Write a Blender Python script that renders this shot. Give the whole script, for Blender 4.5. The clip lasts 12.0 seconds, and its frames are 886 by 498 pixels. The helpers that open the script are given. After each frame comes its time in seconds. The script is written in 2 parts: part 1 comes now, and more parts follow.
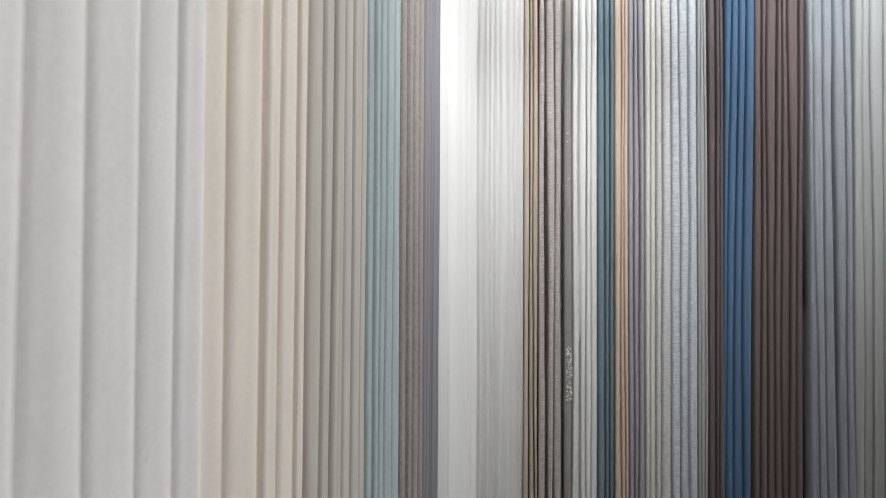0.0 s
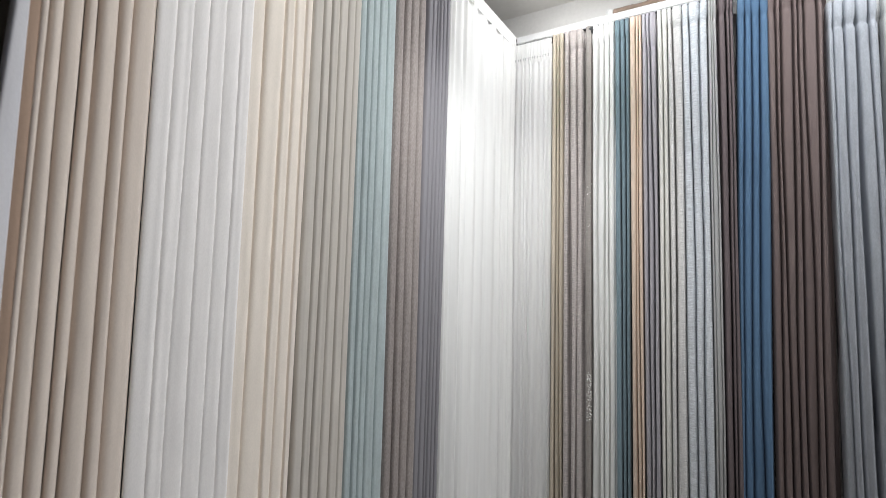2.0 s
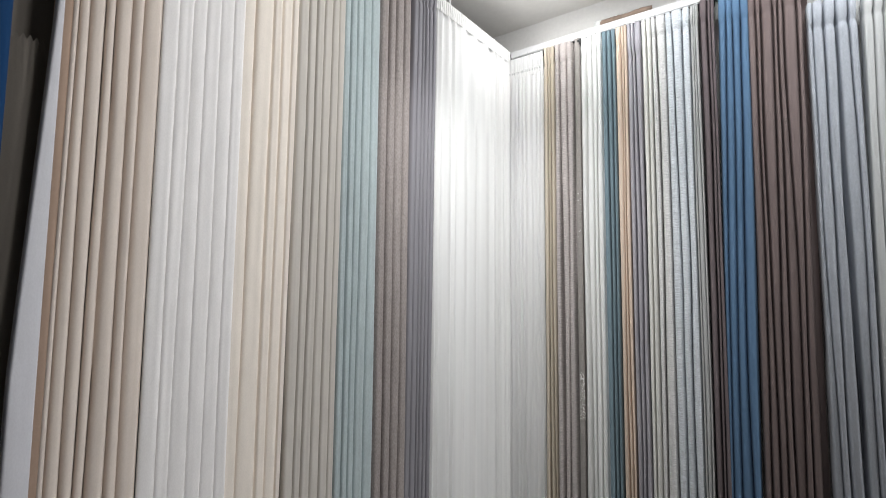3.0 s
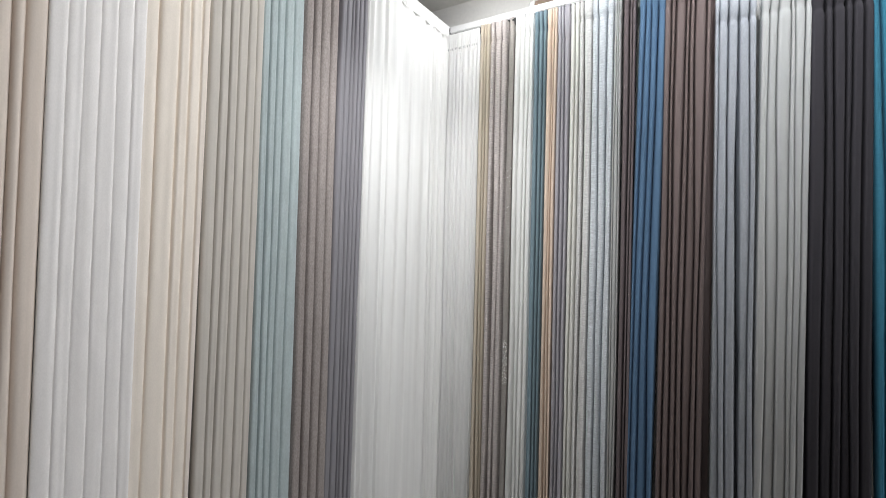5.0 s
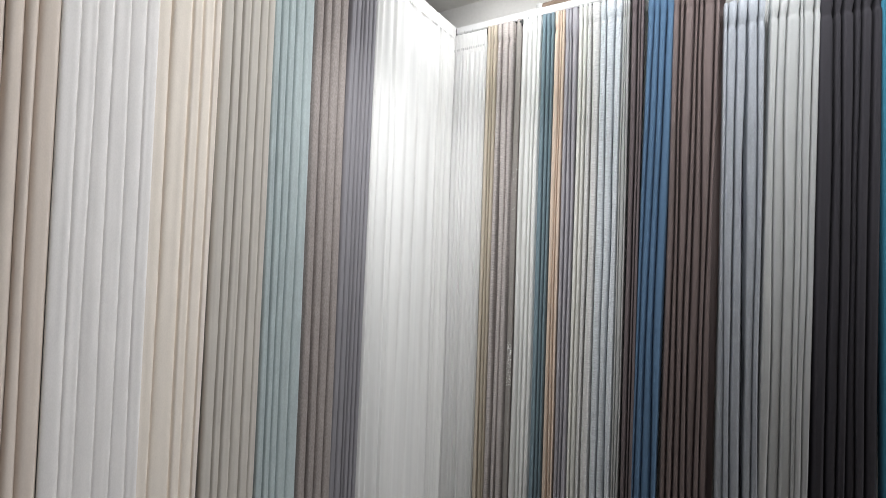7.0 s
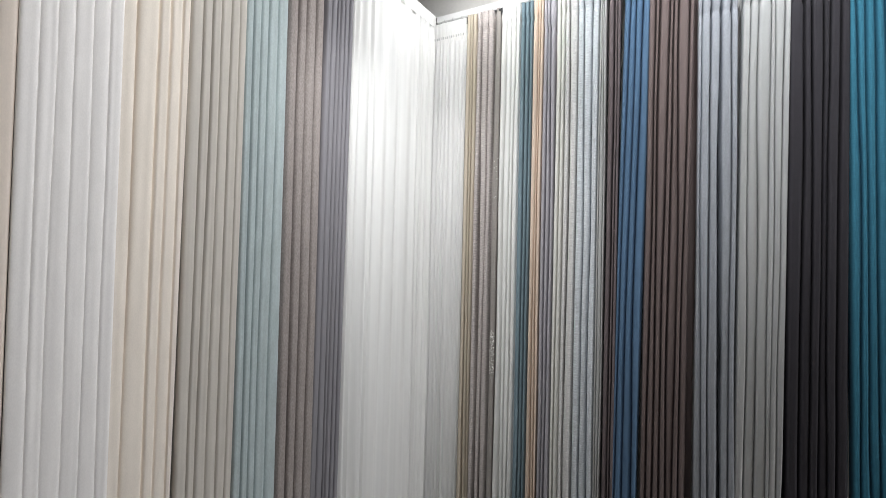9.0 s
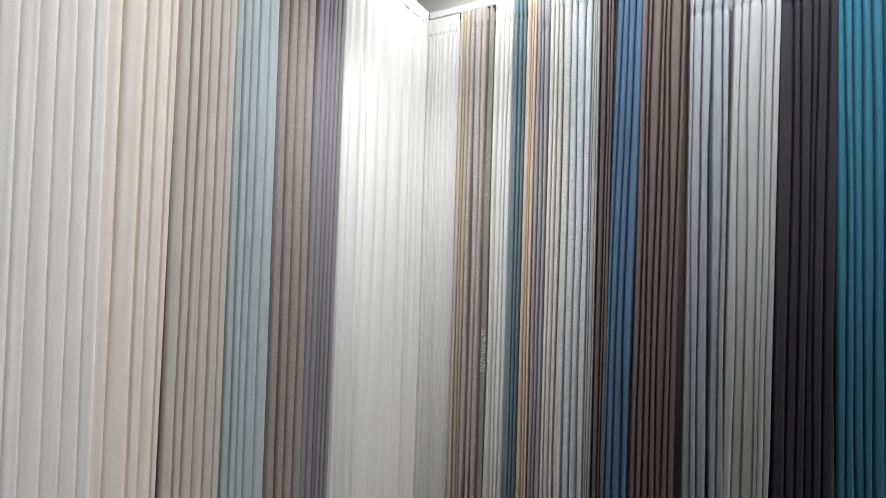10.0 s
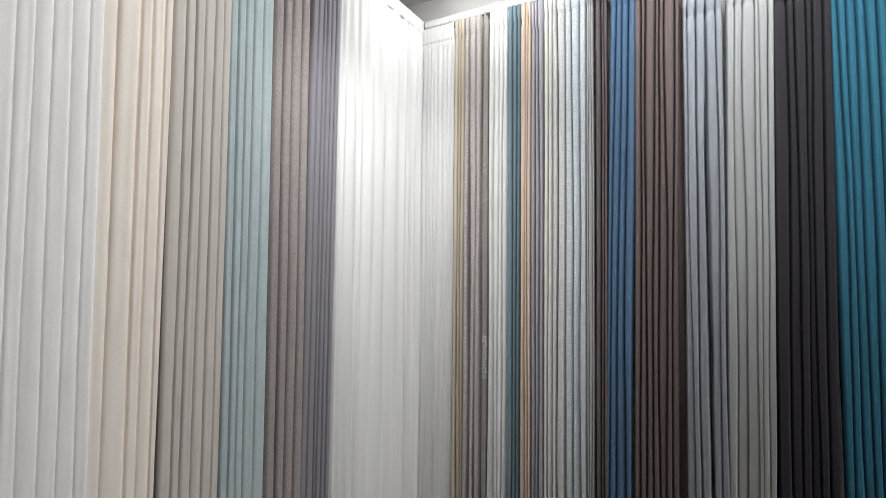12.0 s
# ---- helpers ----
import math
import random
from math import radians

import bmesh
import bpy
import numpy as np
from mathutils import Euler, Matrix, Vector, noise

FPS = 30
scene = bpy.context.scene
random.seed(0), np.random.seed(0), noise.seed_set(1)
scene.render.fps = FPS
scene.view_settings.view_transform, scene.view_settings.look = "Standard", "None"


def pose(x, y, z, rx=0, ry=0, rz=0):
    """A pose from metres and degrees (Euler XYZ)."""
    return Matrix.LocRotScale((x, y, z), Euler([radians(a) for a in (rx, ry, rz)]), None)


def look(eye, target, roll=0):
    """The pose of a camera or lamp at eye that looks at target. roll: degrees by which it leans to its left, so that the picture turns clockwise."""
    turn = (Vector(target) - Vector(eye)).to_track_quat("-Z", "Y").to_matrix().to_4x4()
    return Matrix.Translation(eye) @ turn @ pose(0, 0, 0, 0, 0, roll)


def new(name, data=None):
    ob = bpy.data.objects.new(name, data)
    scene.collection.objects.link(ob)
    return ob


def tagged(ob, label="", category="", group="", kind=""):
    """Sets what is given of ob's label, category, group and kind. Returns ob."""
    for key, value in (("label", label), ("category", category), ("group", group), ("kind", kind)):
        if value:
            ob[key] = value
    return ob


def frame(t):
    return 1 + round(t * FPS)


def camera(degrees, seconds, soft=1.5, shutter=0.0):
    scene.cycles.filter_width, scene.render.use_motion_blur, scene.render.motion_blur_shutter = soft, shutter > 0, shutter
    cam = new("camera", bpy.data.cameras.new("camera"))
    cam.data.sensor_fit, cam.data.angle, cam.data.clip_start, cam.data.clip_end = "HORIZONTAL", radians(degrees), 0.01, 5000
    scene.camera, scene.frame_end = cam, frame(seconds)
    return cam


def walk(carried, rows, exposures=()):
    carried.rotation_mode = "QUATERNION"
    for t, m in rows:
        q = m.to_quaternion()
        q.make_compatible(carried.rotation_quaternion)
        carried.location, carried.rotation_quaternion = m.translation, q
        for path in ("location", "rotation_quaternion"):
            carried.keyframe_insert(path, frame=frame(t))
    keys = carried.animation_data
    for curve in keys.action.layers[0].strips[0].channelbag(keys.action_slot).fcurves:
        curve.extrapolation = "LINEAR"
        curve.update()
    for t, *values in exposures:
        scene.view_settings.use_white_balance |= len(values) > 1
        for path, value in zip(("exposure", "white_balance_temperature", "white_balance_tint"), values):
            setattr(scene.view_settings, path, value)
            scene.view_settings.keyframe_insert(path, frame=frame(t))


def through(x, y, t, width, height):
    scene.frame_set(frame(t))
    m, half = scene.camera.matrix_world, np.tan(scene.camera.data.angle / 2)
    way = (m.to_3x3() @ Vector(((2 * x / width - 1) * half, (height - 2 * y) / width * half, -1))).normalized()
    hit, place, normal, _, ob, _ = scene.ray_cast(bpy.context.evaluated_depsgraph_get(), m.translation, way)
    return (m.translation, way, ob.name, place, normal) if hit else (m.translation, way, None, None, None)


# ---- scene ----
cam = camera(91.89, 12.0, soft=1.0, shutter=0.5)
PATH = [
    (0.0, pose(0.094, -1.664, 1.463, 90.82, -0.25, 7.80)),
    (0.5, pose(0.124, -1.761, 1.459, 90.94, -0.59, 7.92)),
    (1.0, pose(0.397, -1.866, 1.474, 92.90, -0.97, 12.00)),
    (1.5, pose(0.507, -1.931, 1.491, 93.45, -1.34, 20.82)),
    (2.0, pose(0.661, -1.944, 1.505, 94.05, -1.36, 28.00)),
    (2.5, pose(0.881, -1.935, 1.520, 94.51, -1.38, 33.83)),
    (3.0, pose(0.888, -1.960, 1.523, 94.23, -0.47, 33.27)),
    (5.0, pose(1.040, -1.929, 1.507, 91.14, -1.48, 28.30)),
    (5.5, pose(1.043, -1.950, 1.504, 91.17, -1.76, 27.52)),
    (6.0, pose(1.011, -1.954, 1.509, 91.31, -1.81, 27.80)),
    (6.5, pose(0.993, -1.950, 1.513, 91.23, -2.03, 27.93)),
    (8.5, pose(1.028, -1.932, 1.471, 91.23, -1.44, 26.53)),
    (9.0, pose(1.030, -1.925, 1.467, 91.02, -1.33, 26.35)),
    (9.5, pose(1.029, -1.922, 1.465, 90.83, -1.31, 25.92)),
    (10.0, pose(1.010, -1.920, 1.456, 90.98, -1.66, 24.80)),
    (10.5, pose(1.019, -1.917, 1.444, 91.31, -1.15, 24.84)),
    (11.0, pose(1.017, -1.919, 1.448, 91.88, 0.08, 25.23)),
    (11.5, pose(1.021, -1.918, 1.450, 92.16, 0.02, 25.33)),
    (12.0, pose(1.037, -1.906, 1.451, 92.02, -0.51, 25.54)),
]
walk(cam, PATH, exposures=[(0.0, 0.0), (12.0, 0.0)])

# ---- light: unseen lamps added overhead and to the side, fitted to the cloths' brightness ----
world = bpy.data.worlds.new("world")
scene.world = world
world.use_nodes = True
world.node_tree.nodes["Background"].inputs[0].default_value = (0.75, 0.85, 1.0, 1)
world.node_tree.nodes["Background"].inputs[1].default_value = 0.6


def area_lamp(name, eye, target, width, height, watts, colour):
    data = bpy.data.lights.new(name, "AREA")
    data.shape, data.size, data.size_y, data.energy, data.color = "RECTANGLE", width, height, watts, colour
    ob = new(name, data)
    ob.matrix_world = look(eye, target)
    return ob


CEIL = 2.87
COOL = (0.98, 0.988, 1.0)
COLDER = (0.93, 0.968, 1.0)


def spot_lamp(name, eye, target, degrees_, blend, watts, colour=COOL):
    data = bpy.data.lights.new(name, "SPOT")
    data.energy, data.spot_size, data.spot_blend, data.shadow_soft_size, data.color = watts, radians(degrees_), blend, 0.04, colour
    ob = new(name, data)
    ob.matrix_world = look(eye, target)
    return ob


# Unseen spots added to lift the corner and both rows of curtains
FILL_SPOTS = [
    (Vector((0.40, -1.42, 2.74)), Vector((0.20, 0.0, 1.38)), 60, 64.0, COOL),
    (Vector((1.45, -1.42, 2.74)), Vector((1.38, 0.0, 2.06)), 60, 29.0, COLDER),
    (Vector((1.30, -1.15, 2.74)), Vector((-0.12, -1.15, 2.05)), 72, 21.0, COOL),
]
for eye, target, wide_, watts, tint in FILL_SPOTS:
    spot_lamp("fill_spot_lamp", eye, target, wide_, 1.0, watts, tint)
# unseen point light, added for the glow on net tops and ceiling
corner_fill = bpy.data.lights.new("corner_fill_lamp", "POINT")
corner_fill.energy, corner_fill.shadow_soft_size, corner_fill.color = 3.7, 0.03, COOL
new("corner_fill_lamp", corner_fill).location = (0.30, -0.31, 2.725)
# broad overhead fill from an unseen, added panel
area_lamp("ceiling_fill_lamp", (0.85, -1.05, CEIL - 0.025), (0.85, -1.05, 0), 0.6, 0.6, 5.0, COOL)
# unseen batten added to brighten the tops of the mixed-colour row
area_lamp("batten_fill_lamp", (1.05, -0.31, CEIL - 0.035), (1.05, -0.31, 0), 1.5, 0.05, 7.2, COLDER)
# side light that faces the pale row, from an added, unseen opening
area_lamp("side_fill_lamp", (6.85, -0.45, 1.6), (0, -0.8, 1.4), 0.65, 2.0, 102.0, (0.985, 0.985, 1.0))


# ---- materials ----
def principled(name, colour, rough=0.8, metal=0.0):
    mat = bpy.data.materials.new(name)
    mat.use_nodes = True
    b = mat.node_tree.nodes["Principled BSDF"]
    b.inputs["Base Color"].default_value = (*colour, 1)
    b.inputs["Roughness"].default_value = rough
    b.inputs["Metallic"].default_value = metal
    return mat


def srgb(r, g, b):
    """Linear colour from 0..255 paint values."""
    return tuple((v / 255 / 12.92) if v < 10 else (((v / 255) + 0.055) / 1.055) ** 2.4 for v in (r, g, b))


def varied(name, colour, rough=0.8, grain=(90, 90, 90), spread=0.12, slub=(25, 25, 3), slub_spread=0.06, bump=0.15, metal=0.0,
           sheen=0.0, coarse=0.5):
    """A surface with a fine grain and a broad unevenness, both in object space at real size."""
    mat = principled(name, colour, rough, metal)
    t, ln = mat.node_tree.nodes, mat.node_tree.links
    b = t["Principled BSDF"]
    co = t.new("ShaderNodeTexCoord")
    made = []
    for size, detail in ((grain, 3.0), (slub, 2.0)):
        mp = t.new("ShaderNodeMapping")
        mp.inputs["Scale"].default_value = size
        ln.new(co.outputs["Object"], mp.inputs["Vector"])
        n = t.new("ShaderNodeTexNoise")
        n.inputs["Scale"].default_value = 1.0
        n.inputs["Detail"].default_value = detail
        n.inputs["Roughness"].default_value = coarse
        ln.new(mp.outputs["Vector"], n.inputs["Vector"])
        made.append(n)
    last = None
    for n, amount in zip(made, (spread, slub_spread)):
        rng = t.new("ShaderNodeMapRange")
        rng.inputs["From Min"].default_value, rng.inputs["From Max"].default_value = 0.3, 0.7
        rng.inputs["To Min"].default_value, rng.inputs["To Max"].default_value = 1 - amount, 1 + amount
        ln.new(n.outputs["Fac"], rng.inputs["Value"])
        if last is None:
            last = rng.outputs["Result"]
        else:
            mul = t.new("ShaderNodeMath")
            mul.operation = "MULTIPLY"
            ln.new(last, mul.inputs[0])
            ln.new(rng.outputs["Result"], mul.inputs[1])
            last = mul.outputs[0]
    sc = t.new("ShaderNodeVectorMath")
    sc.operation = "SCALE"
    sc.inputs[0].default_value = colour
    ln.new(last, sc.inputs["Scale"])
    ln.new(sc.outputs["Vector"], b.inputs["Base Color"])
    if bump:
        bp = t.new("ShaderNodeBump")
        bp.inputs["Strength"].default_value = bump
        bp.inputs["Distance"].default_value = 0.002
        ln.new(made[0].outputs["Fac"], bp.inputs["Height"])
        ln.new(bp.outputs["Normal"], b.inputs["Normal"])
    if sheen or bump > 0.2:
        b.inputs["Specular IOR Level"].default_value = 0.15
    if sheen:
        b.inputs["Sheen Weight"].default_value = sheen
        b.inputs["Sheen Roughness"].default_value = 0.5
    return mat


def soften(colour, keep=0.68):
    """Draws a dye towards grey, since light bouncing between folds deepens it."""
    g = 0.3 * colour[0] + 0.6 * colour[1] + 0.1 * colour[2]
    return tuple(g + keep * (c - g) for c in colour)


def plain_weave(name, colour, sheen=0.03, keep=0.68):
    """Closely woven curtain cloth: hardly any grain."""
    return varied(name, soften(colour, keep), 0.88, (420, 420, 200), 0.03, (40, 40, 9), 0.025, 0.06, 0, sheen)


def linen_weave(name, colour, spread=0.22, keep=0.68):
    """Slubby cloth with short level streaks of thicker yarn."""
    return varied(name, soften(colour, keep), 0.9, (42, 42, 560), spread, (420, 420, 25), 0.10, 0.25, 0, 0.05, 0.65)


def chenille(name, colour):
    """Soft pile cloth with a mottled nap."""
    return varied(name, soften(colour), 0.95, (300, 300, 110), 0.08, (40, 40, 12), 0.06, 0.3, 0, 0.15, 0.6)


def sheer_cloth(name, colour, through=0.14, clear=0.02):
    # upright streaks in the colour paint soft shading of folds and overlapping layers
    mat = varied(name, colour, 0.7, (62, 62, 0.3), 0.05, (15, 15, 0.1), 0.06, 0.0)
    t, ln = mat.node_tree.nodes, mat.node_tree.links
    b, out = t["Principled BSDF"], t["Material Output"]
    tl = t.new("ShaderNodeBsdfTranslucent")
    tl.inputs["Color"].default_value = (*colour, 1)
    m1 = t.new("ShaderNodeMixShader")
    m1.inputs[0].default_value = through
    ln.new(b.outputs[0], m1.inputs[1])
    ln.new(tl.outputs[0], m1.inputs[2])
    tr = t.new("ShaderNodeBsdfTransparent")
    m2 = t.new("ShaderNodeMixShader")
    m2.inputs[0].default_value = clear
    ln.new(m1.outputs[0], m2.inputs[1])
    ln.new(tr.outputs[0], m2.inputs[2])
    ln.new(m2.outputs[0], out.inputs["Surface"])
    return mat


WALL = varied("wall_paint", (0.70, 0.69, 0.67), 0.7, (60, 60, 60), 0.03, (3, 3, 3), 0.03, 0.08)
CEILING = varied("ceiling_paint", (0.74, 0.72, 0.69), 0.8, (40, 40, 40), 0.02, (2, 2, 2), 0.03, 0.05)
# the floor is unseen, its dark colour chosen to limit bounced light
FLOOR = varied("dark_floor", (0.055, 0.047, 0.04), 0.35, (30, 30, 30), 0.06, (3, 3, 3), 0.06, 0.03)
# darkened so that the unseen south wall throws back little light
BOARD = varied("dark_board", (0.11, 0.105, 0.10), 0.8)
PANEL = varied("white_board", (0.75, 0.75, 0.73), 0.7)
RAILWHITE = varied("white_aluminium", (0.82, 0.82, 0.82), 0.35, (200, 200, 200), 0.02, (6, 6, 6), 0.02, 0.02)
# rail finish with the shade on the left fascia put in as grey
RAILSHADED = varied("shaded_aluminium", (0.42, 0.42, 0.42), 0.4, (200, 200, 200), 0.03, (6, 6, 6), 0.03, 0.02, 0.3)
SLOT = principled("rail_slot", (0.08, 0.08, 0.08), 0.6)
STEEL = principled("hook_steel", (0.6, 0.6, 0.6), 0.3, 1.0)
BLACK = principled("black_plastic", (0.02, 0.02, 0.02), 0.5)
CARD = varied("brown_card", srgb(140, 120, 105), 0.7, (80, 80, 80), 0.15, (12, 12, 12), 0.2, 0.2)
FILM = varied("clear_wrap", (0.7, 0.7, 0.68), 0.15, (60, 60, 60), 0.2, (15, 15, 15), 0.1, 0.6)
GLITTER = varied("sequin_trim", (0.85, 0.83, 0.80), 0.3, (160, 160, 160), 0.7, (300, 300, 300), 0.4, 1.0, 0.3)

# ---- geometry helpers ----
AL = radians(-6.24)


def left(s, off, z):
    """A place by the left-hand row: s along it from the corner, off out into the room."""
    return Vector((s * math.sin(AL) + off * math.cos(AL), -s * math.cos(AL) + off * math.sin(AL), z))


def right(s, off, z):
    """The same by the other row."""
    return Vector((s, -off, z))


def part(name, bm, material, parent=None, label="", smooth=False):
    me = bpy.data.meshes.new(name)
    bmesh.ops.recalc_face_normals(bm, faces=bm.faces)
    bm.to_mesh(me)
    bm.free()
    if smooth:
        for p in me.polygons:
            p.use_smooth = True
    me.materials.append(material)
    ob = new(name, me)
    if parent:
        ob.parent = parent
        ob.matrix_parent_inverse = parent.matrix_world.inverted()
    if label:
        ob["label"] = label
    return ob


def holder(name, place):
    ob = new(name)
    ob.location = place
    ob.empty_display_size = 0.05
    bpy.context.view_layer.update()
    return ob


def box(bm, at, s0, s1, o0, o1, z0, z1, bevel=0.0):
    """A box in a row's own directions."""
    vs = [bm.verts.new(at(s, o, z)) for s in (s0, s1) for o in (o0, o1) for z in (z0, z1)]
    fs = [bm.faces.new([vs[i] for i in q]) for q in ((0, 1, 3, 2), (4, 6, 7, 5), (0, 4, 5, 1), (2, 3, 7, 6), (0, 2, 6, 4), (1, 5, 7, 3))]
    if bevel:
        es = list({e for f in fs for e in f.edges})
        bmesh.ops.bevel(bm, geom=es, offset=bevel, segments=2, affect="EDGES")


def xyz(a, b, c):
    return Vector((a, b, c))


def block(name, material, x0, x1, y0, y1, z0, z1, parent=None, bevel=0.0):
    bm = bmesh.new()
    box(bm, xyz, x0, x1, y0, y1, z0, z1, bevel)
    return part(name, bm, material, parent)


def tube(bm, pts, radius, sides=8):
    """A bent round bar through pts."""
    rings = []
    for i, p in enumerate(pts):
        d = (pts[min(i + 1, len(pts) - 1)] - pts[max(i - 1, 0)]).normalized()
        u = d.orthogonal().normalized()
        if i:
            u = (keep - keep.dot(d) * d).normalized()
        keep = u
        w = d.cross(u)
        rings.append([bm.verts.new(p + radius * (math.cos(a) * u + math.sin(a) * w)) for a in (2 * math.pi * k / sides for k in range(sides))])
    for a, b in zip(rings, rings[1:]):
        for k in range(sides):
            bm.faces.new((a[k], a[(k + 1) % sides], b[(k + 1) % sides], b[k]))
    bm.faces.new(rings[0][::-1])
    bm.faces.new(rings[-1])


# ---- the room ----
def wall(name, x0, x1, y0, y1, z0=0.0, z1=CEIL, material=WALL, label="plain white painted shop wall"):
    return tagged(block(name, material, x0, x1, y0, y1, z0, z1), label, "wall", kind="structure")


wall("wall_north", -1.62, 7.12, 0.10, 0.22)
# unseen south wall is dark, not white, to cut bounce onto the curtains
wall("wall_south", -1.62, 7.12, -4.62, -4.5, material=BOARD)
wall("wall_west", -1.62, -1.5, -4.5, 0.10, material=BOARD)
# the east wall and its opening are unseen, built round the side light
wall("wall_east_low", 7.0, 7.12, -4.5, 0.10, 0.0, 0.5)
wall("wall_east_high", 7.0, 7.12, -4.5, 0.10, 2.65, CEIL)
wall("wall_east_near", 7.0, 7.12, -0.1, 0.10, 0.5, 2.65)
wall("wall_east_far", 7.0, 7.12, -4.5, -0.8, 0.5, 2.65)
tagged(block("ceiling", CEILING, -1.62, 7.12, -4.62, 0.22, CEIL, CEIL + 0.1), "flat off-white painted shop ceiling", "ceiling", kind="structure")
tagged(block("floor", FLOOR, -1.62, 7.12, -4.62, 0.22, -0.1, 0.0), "unseen floor, kept dark to hold back bounced light", "floor", kind="structure")
bm = bmesh.new()
box(bm, left, -0.08, 1.70, -0.13, -0.085, 0.0, 2.70, 0.003)
tagged(part("partition_wall", bm, PANEL), "white board partition behind the hanging curtains", "partition", kind="structure")

# ---- ceiling fittings, all unseen, added to go with the lamps ----
# socket invented for the added point light
thing = holder("added_lamp_holder", (0.30, -0.31, CEIL))
bm = bmesh.new()
tube(bm, [Vector((0.30, -0.31, CEIL - 0.015)), Vector((0.30, -0.31, CEIL))], 0.045, 24)
part("ceiling_rose", bm, RAILWHITE, thing)
bm = bmesh.new()
tube(bm, [Vector((0.30, -0.31, CEIL - 0.075)), Vector((0.30, -0.31, CEIL - 0.015))], 0.019, 16)
part("socket", bm, RAILWHITE, thing)
tagged(thing, "unseen lamp socket added under the ceiling", "lamp holder")
# panel fixture is unseen, added round the overhead fill
thing = holder("added_panel_light", (0.85, -1.05, CEIL))
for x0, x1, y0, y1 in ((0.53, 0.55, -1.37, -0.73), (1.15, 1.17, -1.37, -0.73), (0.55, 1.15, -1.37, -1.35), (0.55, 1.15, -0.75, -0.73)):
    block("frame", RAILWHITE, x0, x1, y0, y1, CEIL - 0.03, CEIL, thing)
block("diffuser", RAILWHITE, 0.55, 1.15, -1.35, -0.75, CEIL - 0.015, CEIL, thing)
tagged(thing, "unseen square light panel added in the ceiling", "ceiling light")
# cans and stems invented to carry the added spots
for eye, target, wide_, watts, tint in FILL_SPOTS:
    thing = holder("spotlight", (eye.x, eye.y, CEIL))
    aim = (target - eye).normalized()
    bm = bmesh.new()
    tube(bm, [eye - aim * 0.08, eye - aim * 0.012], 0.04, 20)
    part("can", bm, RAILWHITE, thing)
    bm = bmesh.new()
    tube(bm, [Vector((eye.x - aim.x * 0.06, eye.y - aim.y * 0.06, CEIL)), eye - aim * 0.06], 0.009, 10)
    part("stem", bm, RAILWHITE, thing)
    tagged(thing, "unseen white spotlight added to brighten the curtains", "spotlight", "ceiling spotlights")
# batten housing is invented for that added light
thing = holder("added_batten_light", (1.05, -0.31, CEIL))
block("housing", RAILWHITE, 0.28, 1.82, -0.34, -0.28, CEIL - 0.03, CEIL, thing, 0.004)
for x0 in (0.27, 1.82):
    block("end_cap", RAILWHITE, x0, x0 + 0.01, -0.342, -0.278, CEIL - 0.032, CEIL, thing)
tagged(thing, "unseen slim light batten added under the ceiling", "ceiling light")

# ---- rails ----
def curtain_rail(at, length, name, start, label, finish, front=-0.012):
    thing = holder(name, at(start, -0.04, 2.70))
    bm = bmesh.new()
    box(bm, at, start, length, -0.080, front, 2.667, 2.703, 0.003)
    part("fascia", bm, finish, thing)
    bm = bmesh.new()
    box(bm, at, start + 0.004, length - 0.004, -0.070, front - 0.006, 2.6635, 2.667)
    part("slot", bm, SLOT, thing, "dark slot along the underside")
    return tagged(thing, label, "curtain rail", "curtain rails")


rail_a = curtain_rail(left, 1.72, "curtain_rail", 0.02, "aluminium curtain rail above the pale curtains, greyed for its shade", RAILSHADED, -0.036)
rail_b = curtain_rail(right, 2.15, "curtain_rail", -0.02, "white aluminium curtain rail meeting another at the corner", RAILWHITE)
for at, s, rail in ((left, 0.44, rail_a), (left, 1.3, rail_a), (right, 0.76, rail_b), (right, 1.7, rail_b)):
    bm = bmesh.new()
    tube(bm, [at(s, -0.045, 2.70), at(s, -0.045, CEIL)], 0.007, 10)
    part("hanger_rod", bm, RAILWHITE, rail, "white rod up to the ceiling", True)
bm = bmesh.new()
box(bm, right, 0.352, 0.372, -0.03, 0.0, 2.632, 2.662, 0.003)
box(bm, right, 0.345, 0.358, -0.02, 0.004, 2.645, 2.655, 0.002)
part("stop_clip", bm, BLACK, rail_b, "black plastic end stop")
bm = bmesh.new()
box(bm, right, -0.012, 0.006, -0.05, -0.010, 2.664, 2.70, 0.003)
part("corner_joint", bm, BLACK, rail_b, "dark joint in the corner")

# ---- curtains ----
def hook_mesh():
    bm = bmesh.new()
    pts = [Vector((0, 0.0, 0.022)), Vector((0, -0.004, 0.028)), Vector((0, -0.009, 0.024)), Vector((0, -0.008, 0.0)),
           Vector((0, -0.004, -0.012)), Vector((0, 0.002, -0.006))]
    tube(bm, pts, 0.0012, 6)
    me = bpy.data.meshes.new("hook")
    bm.to_mesh(me)
    bm.free()
    me.materials.append(STEEL)
    return me


HOOK = hook_mesh()


def grow(a, edge, z):
    return noise.noise(Vector((a * 3.1, edge * 1.7, z)))


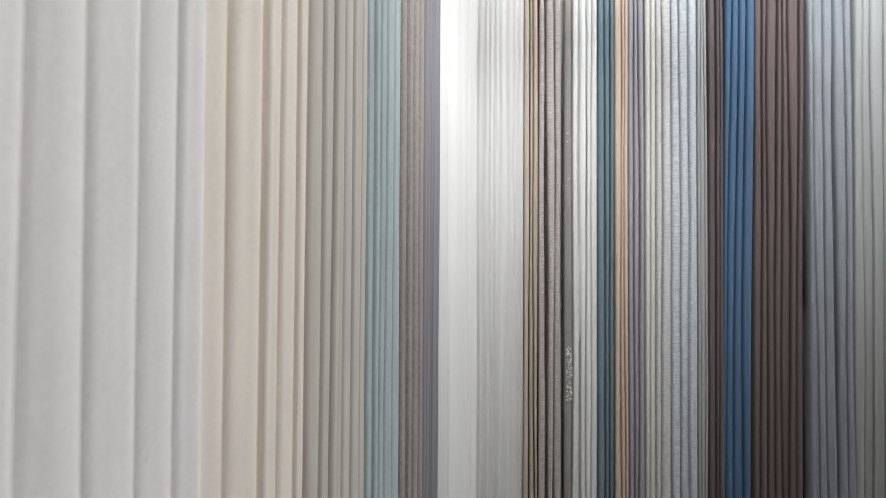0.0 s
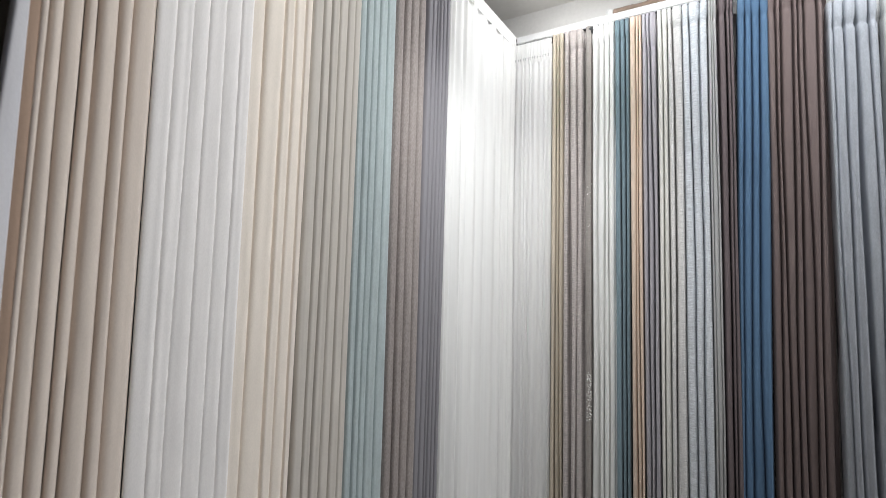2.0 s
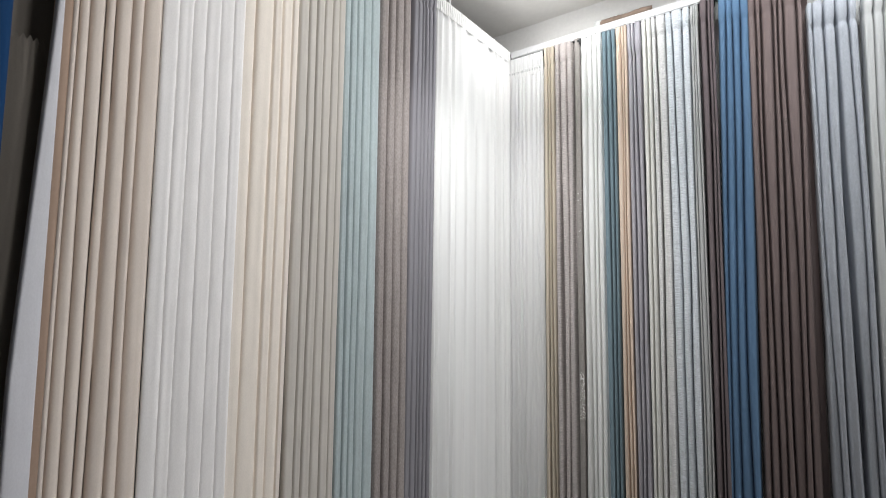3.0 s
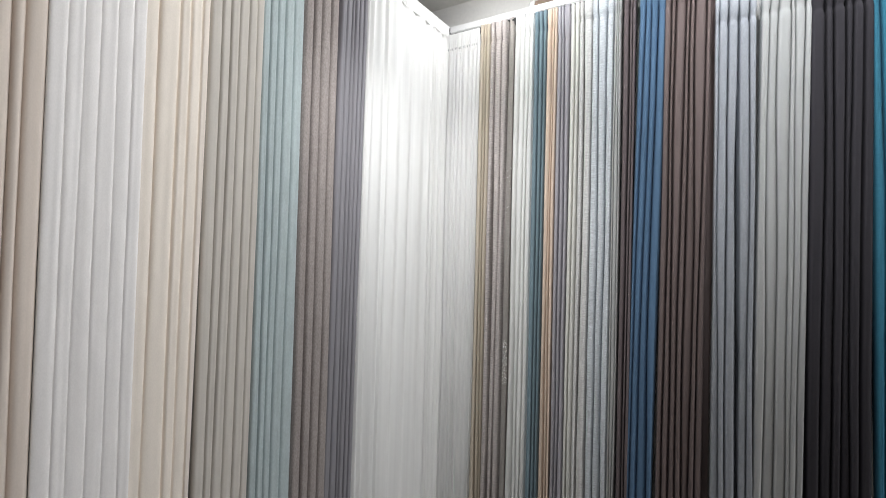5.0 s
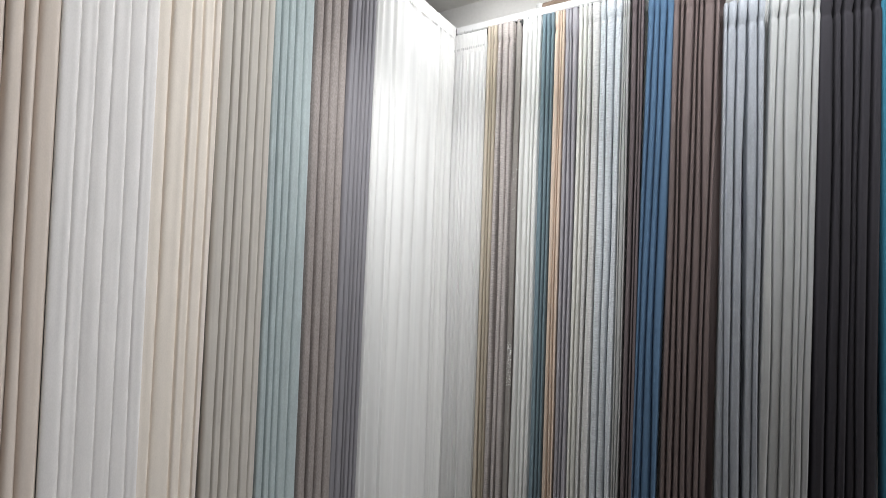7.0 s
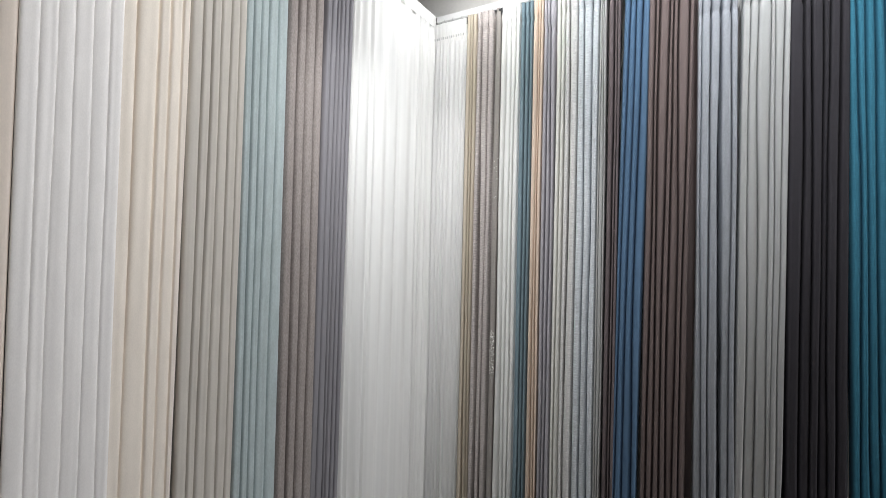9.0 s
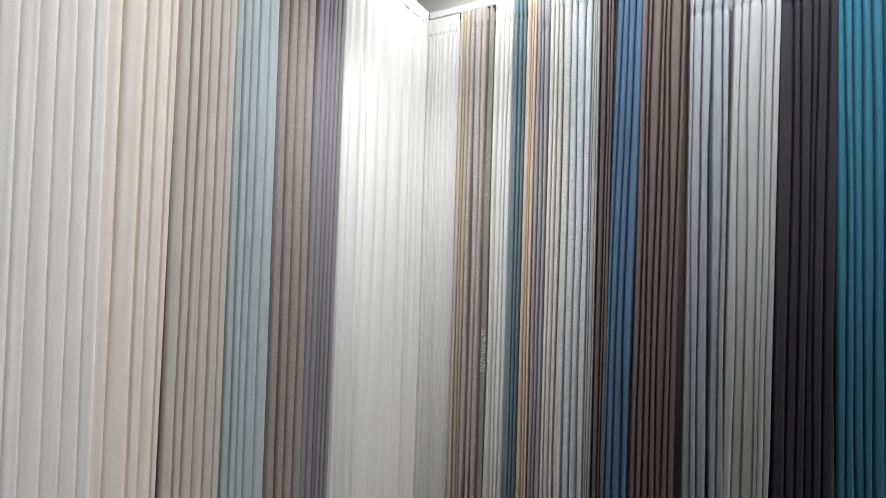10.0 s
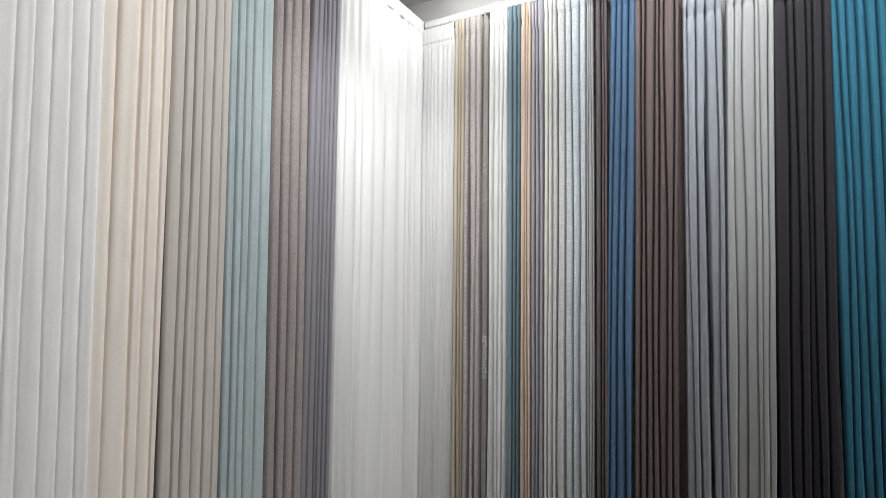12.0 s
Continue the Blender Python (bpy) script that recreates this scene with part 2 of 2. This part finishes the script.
def folds_sheet(at, edges, z0, z1, amp, seed, lean=0.0, pinch=0.0, pinch_gap=0.07, round_=5.0, sway=0.0075, groove=0.0062, tuck=(0.0, 0.0), wander=0.25, curl=0.0, level=0.62, part_at=(0.0, 1.0), wide=None, holes=()):
    """A sheet of cloth that hangs in upright folds between the grooves given by edges; round_ 0 gives soft waves."""
    rnd = random.Random(seed)
    steps = 14
    zs = [z0 + (z1 - z0) * k / 30 for k in range(31)]
    if pinch:
        zs = [z for z in zs if abs(z - pinch) > 0.035] + [pinch + d for d in (-0.03, -0.018, -0.008, -0.003, 0.003, 0.008, 0.018, 0.03)]
    zs = sorted(zs)
    tall = [rnd.uniform(0.92, 1.03) for _ in edges]
    width = [groove * rnd.choice((0.5, 0.7, 1.0, 1.0, 1.3, 1.9)) for _ in edges]
    for i, w in (wide or {}).items():
        width[i] = w
    kink = [rnd.uniform(-0.003, 0.003) for _ in edges]
    skew = [rnd.uniform(-wander, wander) for _ in edges]
    n = len(edges) - 1
    bm = bmesh.new()
    grid = []
    for z in zs:
        at_pinch = math.exp(-((z - pinch) / (0.03 if z > pinch else 0.012)) ** 2) if pinch else 0.0
        above = 1.0 if pinch and z > pinch else 0.0
        rise = min(1.0, max(0.0, (z - pinch + 0.01) / 0.05)) if pinch else 0.0
        flat = 1 - level * rise * rise * (3 - 2 * rise)
        line = []
        place = []
        for i, e in enumerate(edges):
            inner = 0 < i < n
            shift = lean * (z - 1.5)
            if inner:
                shift += kink[i] * above * min(1.0, (z - pinch) / 0.05)
                shift += sway * grow(seed, i, z * 0.9) * 1.6 + sway * 0.35 * grow(seed + 50, i, z * 3.0)
            else:
                shift += sway * 0.5 * grow(seed, i, z * 0.8)
            if i == n and z < tuck[1]:
                shift += tuck[0] * ((tuck[1] - z) / tuck[1]) ** 1.5
            if i == 0 and z < part_at[1]:
                shift += part_at[0] * (part_at[1] - z) / part_at[1]
            place.append(e + shift)
        for i in range(n):
            a, b = place[i], place[i + 1]
            w = b - a
            fit = amp * tall[i] * (1 - 0.12 * at_pinch)
            gap = min(0.35, width[i] / abs(w)) + pinch_gap * at_pinch * 0.7
            for k in range(steps + (1 if i == n - 1 else 0)):
                u = 0.5 - 0.5 * math.cos(math.pi * k / steps)
                v = max(-1.0, min(1.0, (2 * u - 1) / (1 - gap)))
                dep = -0.5 if i in holes else max(0.0, 1 - abs(v) ** round_) ** 0.5 if round_ else 0.5 + 0.5 * math.cos(math.pi * v)
                su = u + skew[i] * 0.35 * u * (1 - u)
                off = (-amp + fit * dep) * flat + 0.0016 * grow(seed + 9, i + u * 2, z * 2.2) * dep
                if i == n - 1:
                    off -= curl * u * u
                line.append(bm.verts.new(at(a + w * su, off, z)))
        grid.append(line)
    for lo, hi in zip(grid, grid[1:]):
        for k in range(len(lo) - 1):
            bm.faces.new((lo[k], lo[k + 1], hi[k + 1], hi[k]))
    return bm


def thicken(ob, depth):
    m = ob.modifiers.new("cloth", "SOLIDIFY")
    m.thickness, m.offset = depth, -1.0


def curtain(at, edges, material, label, seed, z1=2.64, amp=0.04, pinch=0.09, group="", z0=0.06, hook_step=2, **more):
    thing = holder("curtain", at((edges[0] + edges[-1]) / 2, -0.02, z0))
    cloth = part("cloth", folds_sheet(at, edges, z0, z1, amp, seed, pinch=z1 - pinch if pinch else 0.0, **more), material, thing, smooth=True)
    thicken(cloth, 0.0018)
    bm = bmesh.new()
    box(bm, at, min(edges) + 0.004, max(edges) - 0.004, -amp - 0.006, -amp - 0.0035, z1 - 0.085, z1 - 0.004)
    part("heading_tape", bm, TAPE, thing, "white gathering tape behind the top")
    turn = Matrix.Rotation(AL + math.pi / 2 if at is left else 0.0, 4, "Z")
    for i in range(0, len(edges), hook_step):
        s = min(max(edges[i], min(edges) + 0.006), max(edges) - 0.006)
        ob = new("hook", HOOK)
        ob.matrix_world = Matrix.Translation(at(s, -amp - 0.002, z1 - 0.004 + max(0.0, (2.628 - z1)) * 0.4)) @ turn
        ob.parent = thing
        ob.matrix_parent_inverse = thing.matrix_world.inverted()
    return tagged(thing, label, "curtain", group)


TAPE = varied("white_tape", (0.75, 0.75, 0.74), 0.85)
GL = "curtains on the rail with the pale cloths"
GR = "curtains on the rail with the mixed colours"


def split(a, b, parts):
    """Grooves between a and b, with the folds in the proportion of parts."""
    total, at_, out = sum(parts), a, [a]
    for p in parts:
        at_ += (b - a) * p / total
        out.append(at_)
    return out


def loose(a, b, count, seed, spread=0.45):
    rnd = random.Random(seed)
    return split(a, b, [1 + rnd.uniform(-spread, spread) for _ in range(count)])

# ---- cloths ----
BEIGE = plain_weave("beige_cloth", srgb(230, 215, 201), 0.03, 0.8)
CREAMWHITE = plain_weave("soft_white_cloth", srgb(247, 244, 242), 0.03, 1.0)
CREAM = plain_weave("cream_cloth", srgb(249, 238, 224), 0.03, 0.85)
TAUPE = plain_weave("taupe_cloth", srgb(211, 203, 190))
AQUA = chenille("pale_aqua_cloth", srgb(179, 198, 199))
UMBER = varied("grey_brown_cloth", soften(srgb(164, 152, 146)), 0.95, (260, 260, 110), 0.20, (40, 40, 12), 0.06, 0.4, 0, 0.1, 0.65)
SLATE = plain_weave("blue_grey_cloth", srgb(143, 140, 147))
SHEER = sheer_cloth("white_sheer", (0.92, 0.918, 0.90))
TAN = plain_weave("tan_cloth", srgb(205, 188, 162))
MAUVE = linen_weave("mauve_linen", srgb(192, 180, 175), 0.40)
STRIP = linen_weave("grey_linen", srgb(158, 150, 143), 0.14)
WHITE = plain_weave("white_cloth", srgb(238, 238, 234))
TEAL = plain_weave("dusty_teal_cloth", srgb(118, 144, 156), 0.1, 0.75)
PEACH = plain_weave("peach_cloth", srgb(226, 202, 181), 0.03, 0.85)
LILAC = plain_weave("lilac_grey_cloth", srgb(180, 175, 184))
IVORY = plain_weave("ivory_cloth", srgb(234, 232, 223))
GREYLINEN = linen_weave("pale_grey_linen", srgb(222, 220, 217), 0.28)
BLUELINEN = linen_weave("pale_blue_linen", srgb(217, 222, 227), 0.30, 0.9)
PALEGREY = plain_weave("pale_grey_cloth", srgb(190, 190, 188))
DARKTAUPE = plain_weave("dark_taupe_cloth", srgb(123, 110, 112), 0.03, 0.85)
BLUE = plain_weave("blue_cloth", srgb(93, 132, 169), 0.03, 0.8)
BROWN = plain_weave("brown_cloth", srgb(134, 117, 114), 0.03, 0.85)
COOLGREY = chenille("cool_grey_cloth", srgb(179, 185, 195))
OFFWHITE = plain_weave("off_white_cloth", srgb(203, 204, 202))
CHARCOAL = plain_weave("charcoal_cloth", srgb(73, 69, 77), 0.03, 0.6)
SEA = linen_weave("sea_blue_cloth", srgb(74, 142, 168), 0.10, 1.0)
# beige cloth with the shade of its turned edge put into the colour
TURNED = plain_weave("shaded_edge_cloth", srgb(188, 161, 140), 0.03, 0.9)
LINING = plain_weave("white_lining", srgb(215, 215, 222))
SWATCH = plain_weave("grey_brown_swatch", srgb(125, 116, 104))
ROYAL = plain_weave("royal_blue_cloth", srgb(26, 66, 110), 0.1, 0.95)

# grey that paints the dark slits between the gathers
SLIT = principled("grey_slit", (0.45, 0.45, 0.45), 0.8)

# ---- the row of pale curtains, from the corner outwards ----
def sheer(at, edges, label, seed, z1, group, amp, tape_amp, with_slits=True, band=0.088, **more):
    """A net curtain: soft irregular folds under a band of fine gathers."""
    tape = z1 - band
    thing = holder("sheer_curtain", at((edges[0] + edges[-1]) / 2, -0.02, 0.06))
    part("cloth", folds_sheet(at, edges, 0.06, tape + 0.002, amp, seed, round_=0, wander=0.6, sway=0.009, groove=0.0, **more), SHEER, thing, smooth=True)
    a, b = edges[0], edges[-1]
    fine = loose(a, b, max(6, round((b - a) / 0.0125)), seed + 3, 0.3)
    bm = folds_sheet(at, fine, tape, z1, tape_amp, seed + 4, pinch=tape + 0.012, pinch_gap=0.2, sway=0.0006, groove=0.0004, round_=2.0)
    # solid grey bars stand in for the dark slits between gathers
    if with_slits:
        pins = bmesh.new()
        for s in fine[1:-1]:
            box(pins, at, s - 0.0006, s + 0.0006, -0.006, 0.001, tape + 0.004, tape + 0.015)
        tagged(part("gather_slits", pins, SLIT, thing, "short grey bars painting dark slits under the heading band"), kind="stuff")
    head = part("gathered_heading", bm, SHEER, thing, "finely gathered white heading band", True)
    turn = Matrix.Rotation(AL + math.pi / 2 if at is left else 0.0, 4, "Z")
    for i in range(1, len(fine) - 1, 4):
        ob = new("hook", HOOK)
        ob.matrix_world = Matrix.Translation(at(fine[i], -0.016, z1 - 0.004)) @ turn
        ob.parent = thing
        ob.matrix_parent_inverse = thing.matrix_world.inverted()
    return tagged(thing, label, "curtain", group)


sheer(left, loose(-0.012, 0.582, 13, 4, 0.9), "white translucent net curtain hanging in the corner", 4, 2.682, GL, 0.014, 0.006, with_slits=False, band=0.022, lean=-0.004)
curtain(left, [0.582, 0.608, 0.630, 0.653, 0.668, 0.694, 0.721], SLATE, "blue-grey woven curtain next to a grey-brown one", 11, 2.672, 0.034, 0.05, GL, lean=-0.010, round_=8.0, groove=0.0046, sway=0.0035)
curtain(left, [0.723, 0.759, 0.800, 0.834, 0.875], UMBER, "grey-brown chenille curtain in even folds", 12, 2.672, 0.034, 0.05, GL, round_=8.0, groove=0.0046, sway=0.0035)
curtain(left, [0.878, 0.917, 0.955, 0.979, 1.006, 1.027], AQUA, "pale aqua chenille curtain in narrow even folds", 13, 2.675, 0.034, 0.15, GL, round_=10.0, groove=0.0018, sway=0.0035)
curtain(left, [1.029, 1.054, 1.080, 1.1125, 1.1375, 1.163, 1.194], TAUPE, "light taupe curtain in even folds", 14, 2.675, 0.034, 0.15, GL, lean=-0.004, round_=10.0, groove=0.0016, sway=0.0035)
curtain(left, [1.197, 1.218, 1.2465, 1.274, 1.3232, 1.3262, 1.357], CREAM, "warm cream curtain with soft folds", 15, 2.67, 0.010, 0.085, GL, lean=-0.005, round_=6.5, groove=0.0013, sway=0.0035, part_at=(0.010, 1.9), holes=(4,))
curtain(left, [1.350, 1.380, 1.411, 1.4435, 1.476, 1.506, 1.5358], CREAMWHITE, "soft white curtain with broad shallow folds", 16, 2.67, 0.0060, 0.085, GL, round_=6.0, groove=0.0013, sway=0.0035)
beige = curtain(left, [1.5362, 1.572, 1.592, 1.622, 1.641, 1.664, 1.683, 1.694], BEIGE, "beige curtain at the open end of the rail", 17, 2.67, 0.024, 0.085, GL, round_=4.2, groove=0.0028, sway=0.0035, wide={0: 0.0014})
# the darker tan paints the shade on the edge that turns away
turned = part("turned_edge", folds_sheet(left, [1.690, 1.7185], 0.06, 2.67, 0.004, 19, round_=3.0, groove=0.0004, curl=0.022), TURNED, beige, "side edge folded back, its shade painted in tan", True)
thicken(turned, 0.0018)
bm = folds_sheet(left, [1.702, 1.7165], 0.06, 2.62, 0.02, 18)
far = (left(1.72, 0, 0) - left(0, 0, 0)).normalized()
for v in bm.verts:
    k = max(0.0, 2.1 - v.co.z)
    v.co += far * (0.027 * min(1.0, k / 0.75)) * (1 if v.co.dot(far) > 1.709 else 0)
thicken(part("lining", bm, LINING, beige, "thin white lining showing past the edge", True), 0.0015)

# ---- the row of mixed colours, from the corner outwards ----
sheer(right, loose(-0.012, 0.176, 9, 21, 0.85), "white net curtain with a gathered top in the corner", 21, 2.655, GR, 0.007, 0.005, tuck=(-0.009, 1.1))
curtain(right, [0.177, 0.197, 0.216, 0.231], TAN, "narrow tan curtain in tight folds", 22, 2.664, 0.06, 0.09, GR, part_at=(-0.008, 1.1))
curtain(right, [0.232, 0.2598, 0.2640, 0.2888, 0.2932, 0.3232, 0.3264], MAUVE, "mauve-grey slubby linen curtain", 23, 2.664, 0.06, 0.09, GR, holes=(1, 3, 5))
curtain(right, [0.327, 0.355], STRIP, "flat grey linen sample strip with sequin trim", 24, 2.664, 0.018, 0.0, GR, hook_step=1)
curtain(right, [0.356, 0.384, 0.4095, 0.426, 0.451], WHITE, "bright white curtain in rounded folds", 25, 2.662, 0.045, 0.09, GR, part_at=(-0.012, 1.05))
curtain(right, [0.453, 0.475, 0.494, 0.511], TEAL, "dusty teal curtain in narrow folds", 26, 2.659, 0.06, 0.085, GR, sway=0.006)
curtain(right, [0.513, 0.534, 0.547, 0.560], PEACH, "narrow peach curtain with rust-coloured edges", 27, 2.659, 0.06, 0.085, GR)
curtain(right, [0.561, 0.5785, 0.5965, 0.618], LILAC, "lilac-grey curtain squeezed between its neighbours", 28, 2.659, 0.06, 0.15, GR)
curtain(right, [0.619, 0.637, 0.656], IVORY, "narrow ivory curtain between linen ones", 29, 2.659, 0.06, 0.085, GR)
curtain(right, [0.657, 0.678, 0.7115], GREYLINEN, "pale grey linen curtain with a slubby weave", 30, 2.659, 0.06, 0.085, GR)
curtain(right, [0.7125, 0.745, 0.773, 0.803], BLUELINEN, "pale blue-grey linen curtain with a slubby weave", 31, 2.659, 0.06, 0.085, GR)
curtain(right, [0.8035, 0.8125, 0.8215, 0.833], PALEGREY, "pale grey striped curtain in very narrow folds", 32, 2.659, 0.06, 0.085, GR)
curtain(right, [0.835, 0.862, 0.871, 0.887], DARKTAUPE, "dark taupe curtain in narrow folds", 33, 2.67, 0.06, 0.09, GR)
curtain(right, [0.888, 0.901, 0.930, 0.955, 0.987], BLUE, "medium blue satin-faced curtain", 34, 2.675, 0.035, 0.13, GR, lean=0.013, round_=2.3, groove=0.003)
curtain(right, [0.989, 1.012, 1.031, 1.060, 1.084, 1.107, 1.130, 1.151, 1.170], BROWN, "chocolate brown curtain with a pinched heading", 35, 2.675, 0.04, 0.125, GR, lean=0.005, round_=4.5, groove=0.002, holes=(7,))
curtain(right, [1.171, 1.187, 1.211, 1.244, 1.252, 1.279, 1.304, 1.308], COOLGREY, "cool light grey curtain with a pinch-pleated top", 36, 2.535, 0.06, 0.095, GR, lean=-0.003, pinch_gap=0.22, level=0.25, round_=6.0, groove=0.0024, holes=(3, 6))
curtain(right, [1.3085, 1.334, 1.365, 1.396, 1.408, 1.4325, 1.454], OFFWHITE, "off-white curtain with pinch pleats, lower edge tucked back", 37, 2.53, 0.045, 0.085, GR, lean=0.008, pinch_gap=0.2, level=0.25, tuck=(-0.03, 0.8), round_=7.0, groove=0.002)
curtain(right, [1.455, 1.496, 1.521, 1.5525, 1.571, 1.595, 1.627], CHARCOAL, "charcoal grey curtain with pinch pleats", 38, 2.57, 0.06, 0.15, GR, pinch_gap=0.22, round_=6.0, groove=0.0036, level=0.3)
curtain(right, [1.629, 1.652, 1.676, 1.700, 1.727, 1.753, 1.779, 1.806, 1.835, 1.865, 1.90], SEA, "sea-blue curtain with broad rounded folds", 39, 2.63, 0.045, 0.09, GR, lean=-0.012, round_=2.3, groove=0.0015)

# ---- small things ----
def sequin_patch(z0, z1, seed, count=150):
    """Scattered sequins sewn to the grey strip."""
    rnd = random.Random(seed)
    bm = bmesh.new()
    for _ in range(count):
        s, z, r = rnd.uniform(0.336, 0.356), rnd.uniform(z0, z1), rnd.uniform(0.0012, 0.0034)
        c = right(s, 0.0045 - 0.2 * abs(s - 0.343), z)
        tip = Vector((rnd.uniform(-0.4, 0.4), -1, rnd.uniform(-0.4, 0.4))).normalized()
        u = tip.orthogonal().normalized()
        w = tip.cross(u)
        ring = [bm.verts.new(c + r * (math.cos(a) * u + math.sin(a) * w)) for a in (0, 1.05, 2.09, 3.14, 4.19, 5.24)]
        top = bm.verts.new(c + tip * r * 0.5)
        for k in range(6):
            bm.faces.new((ring[k], ring[(k + 1) % 6], top))
    ob = part("sequin_trim", bm, GLITTER)
    return tagged(ob, "sparse silvery sequins sewn on the grey strip", "sequin trim", "sequin trims", "stuff")


sequin_patch(0.92, 1.125, 1)
sequin_patch(1.72, 1.95, 2, 10)

# a wrapped roll on the rail
thing = holder("wrapped_roll", right(0.56, -0.05, 2.704))
bm = bmesh.new()
tube(bm, [right(0.44 + 0.02 * k, -0.045 - 0.002 * math.sin(k * 1.3), 2.722 + 0.0012 * math.sin(k * 0.9)) for k in range(12)], 0.017, 14)
part("roll", bm, CARD, thing, "brown cloth roll", True)
# creases of the wrap as pale ribs, which paint the plastic's glints
bm = bmesh.new()
for k in range(7):
    s0 = 0.452 + 0.031 * k
    tube(bm, [right(s0 + 0.004 * j, -0.045 + 0.0195 * math.cos(0.5 + 0.42 * j), 2.722 + 0.0195 * math.sin(0.5 + 0.42 * j)) for j in range(7)], 0.0016, 5)
part("wrap_creases", bm, FILM, thing, "plastic creases, pale to paint their glints", True)
bm = bmesh.new()
tube(bm, [right(0.418, -0.045, 2.729), right(0.426, -0.045, 2.727), right(0.436, -0.045, 2.724), right(0.444, -0.045, 2.722)], 0.0195, 12)
part("wrap_end", bm, FILM, thing, "crumpled clear plastic end", True)
tagged(thing, "brown roll in clear plastic lying on the rail", "cloth roll")

# swatches past the end of the pale row
def swatch(s0, s1, off, z0, z1, material, label, seed, teeth=0):
    bm = bmesh.new()
    cols = 40
    rows = []
    for r in range(13):
        z = z0 + (z1 - z0) * r / 12
        row = []
        for c in range(cols + 1):
            s = s0 + (s1 - s0) * c / cols
            zz = z + (0.012 * (c % 2) * teeth if r == 12 else 0.0)
            row.append(bm.verts.new(left(s, off + 0.006 * math.sin(c * 0.5 + seed) + 0.004 * noise.noise(Vector((s * 9, z * 2, seed))), zz)))
        rows.append(row)
    for a, b in zip(rows, rows[1:]):
        for c in range(cols):
            bm.faces.new((a[c], a[c + 1], b[c + 1], b[c]))
    ob = part("fabric_swatch", bm, material, smooth=True)
    thicken(ob, 0.002)
    return tagged(ob, label, "fabric swatch", "fabric swatches")


swatch(1.70, 1.90, -0.06, 0.3, 1.99, SWATCH, "grey-brown fabric swatch with a zigzag-cut top edge", 3, 1)
swatch(1.66, 1.95, -0.10, 0.3, 2.45, SWATCH, "dark grey-brown fabric swatch hanging behind another", 5)
swatch(1.775, 2.05, -0.02, 0.3, 2.5, ROYAL, "royal blue fabric swatch past the end of the rail", 7)
bm = bmesh.new()
box(bm, left, 1.62, 2.1, -0.085, -0.03, 2.45, 2.50, 0.004)
tagged(part("swatch_rail", bm, BOARD), "dull metal bar that the fabric swatches hang from", "rail")
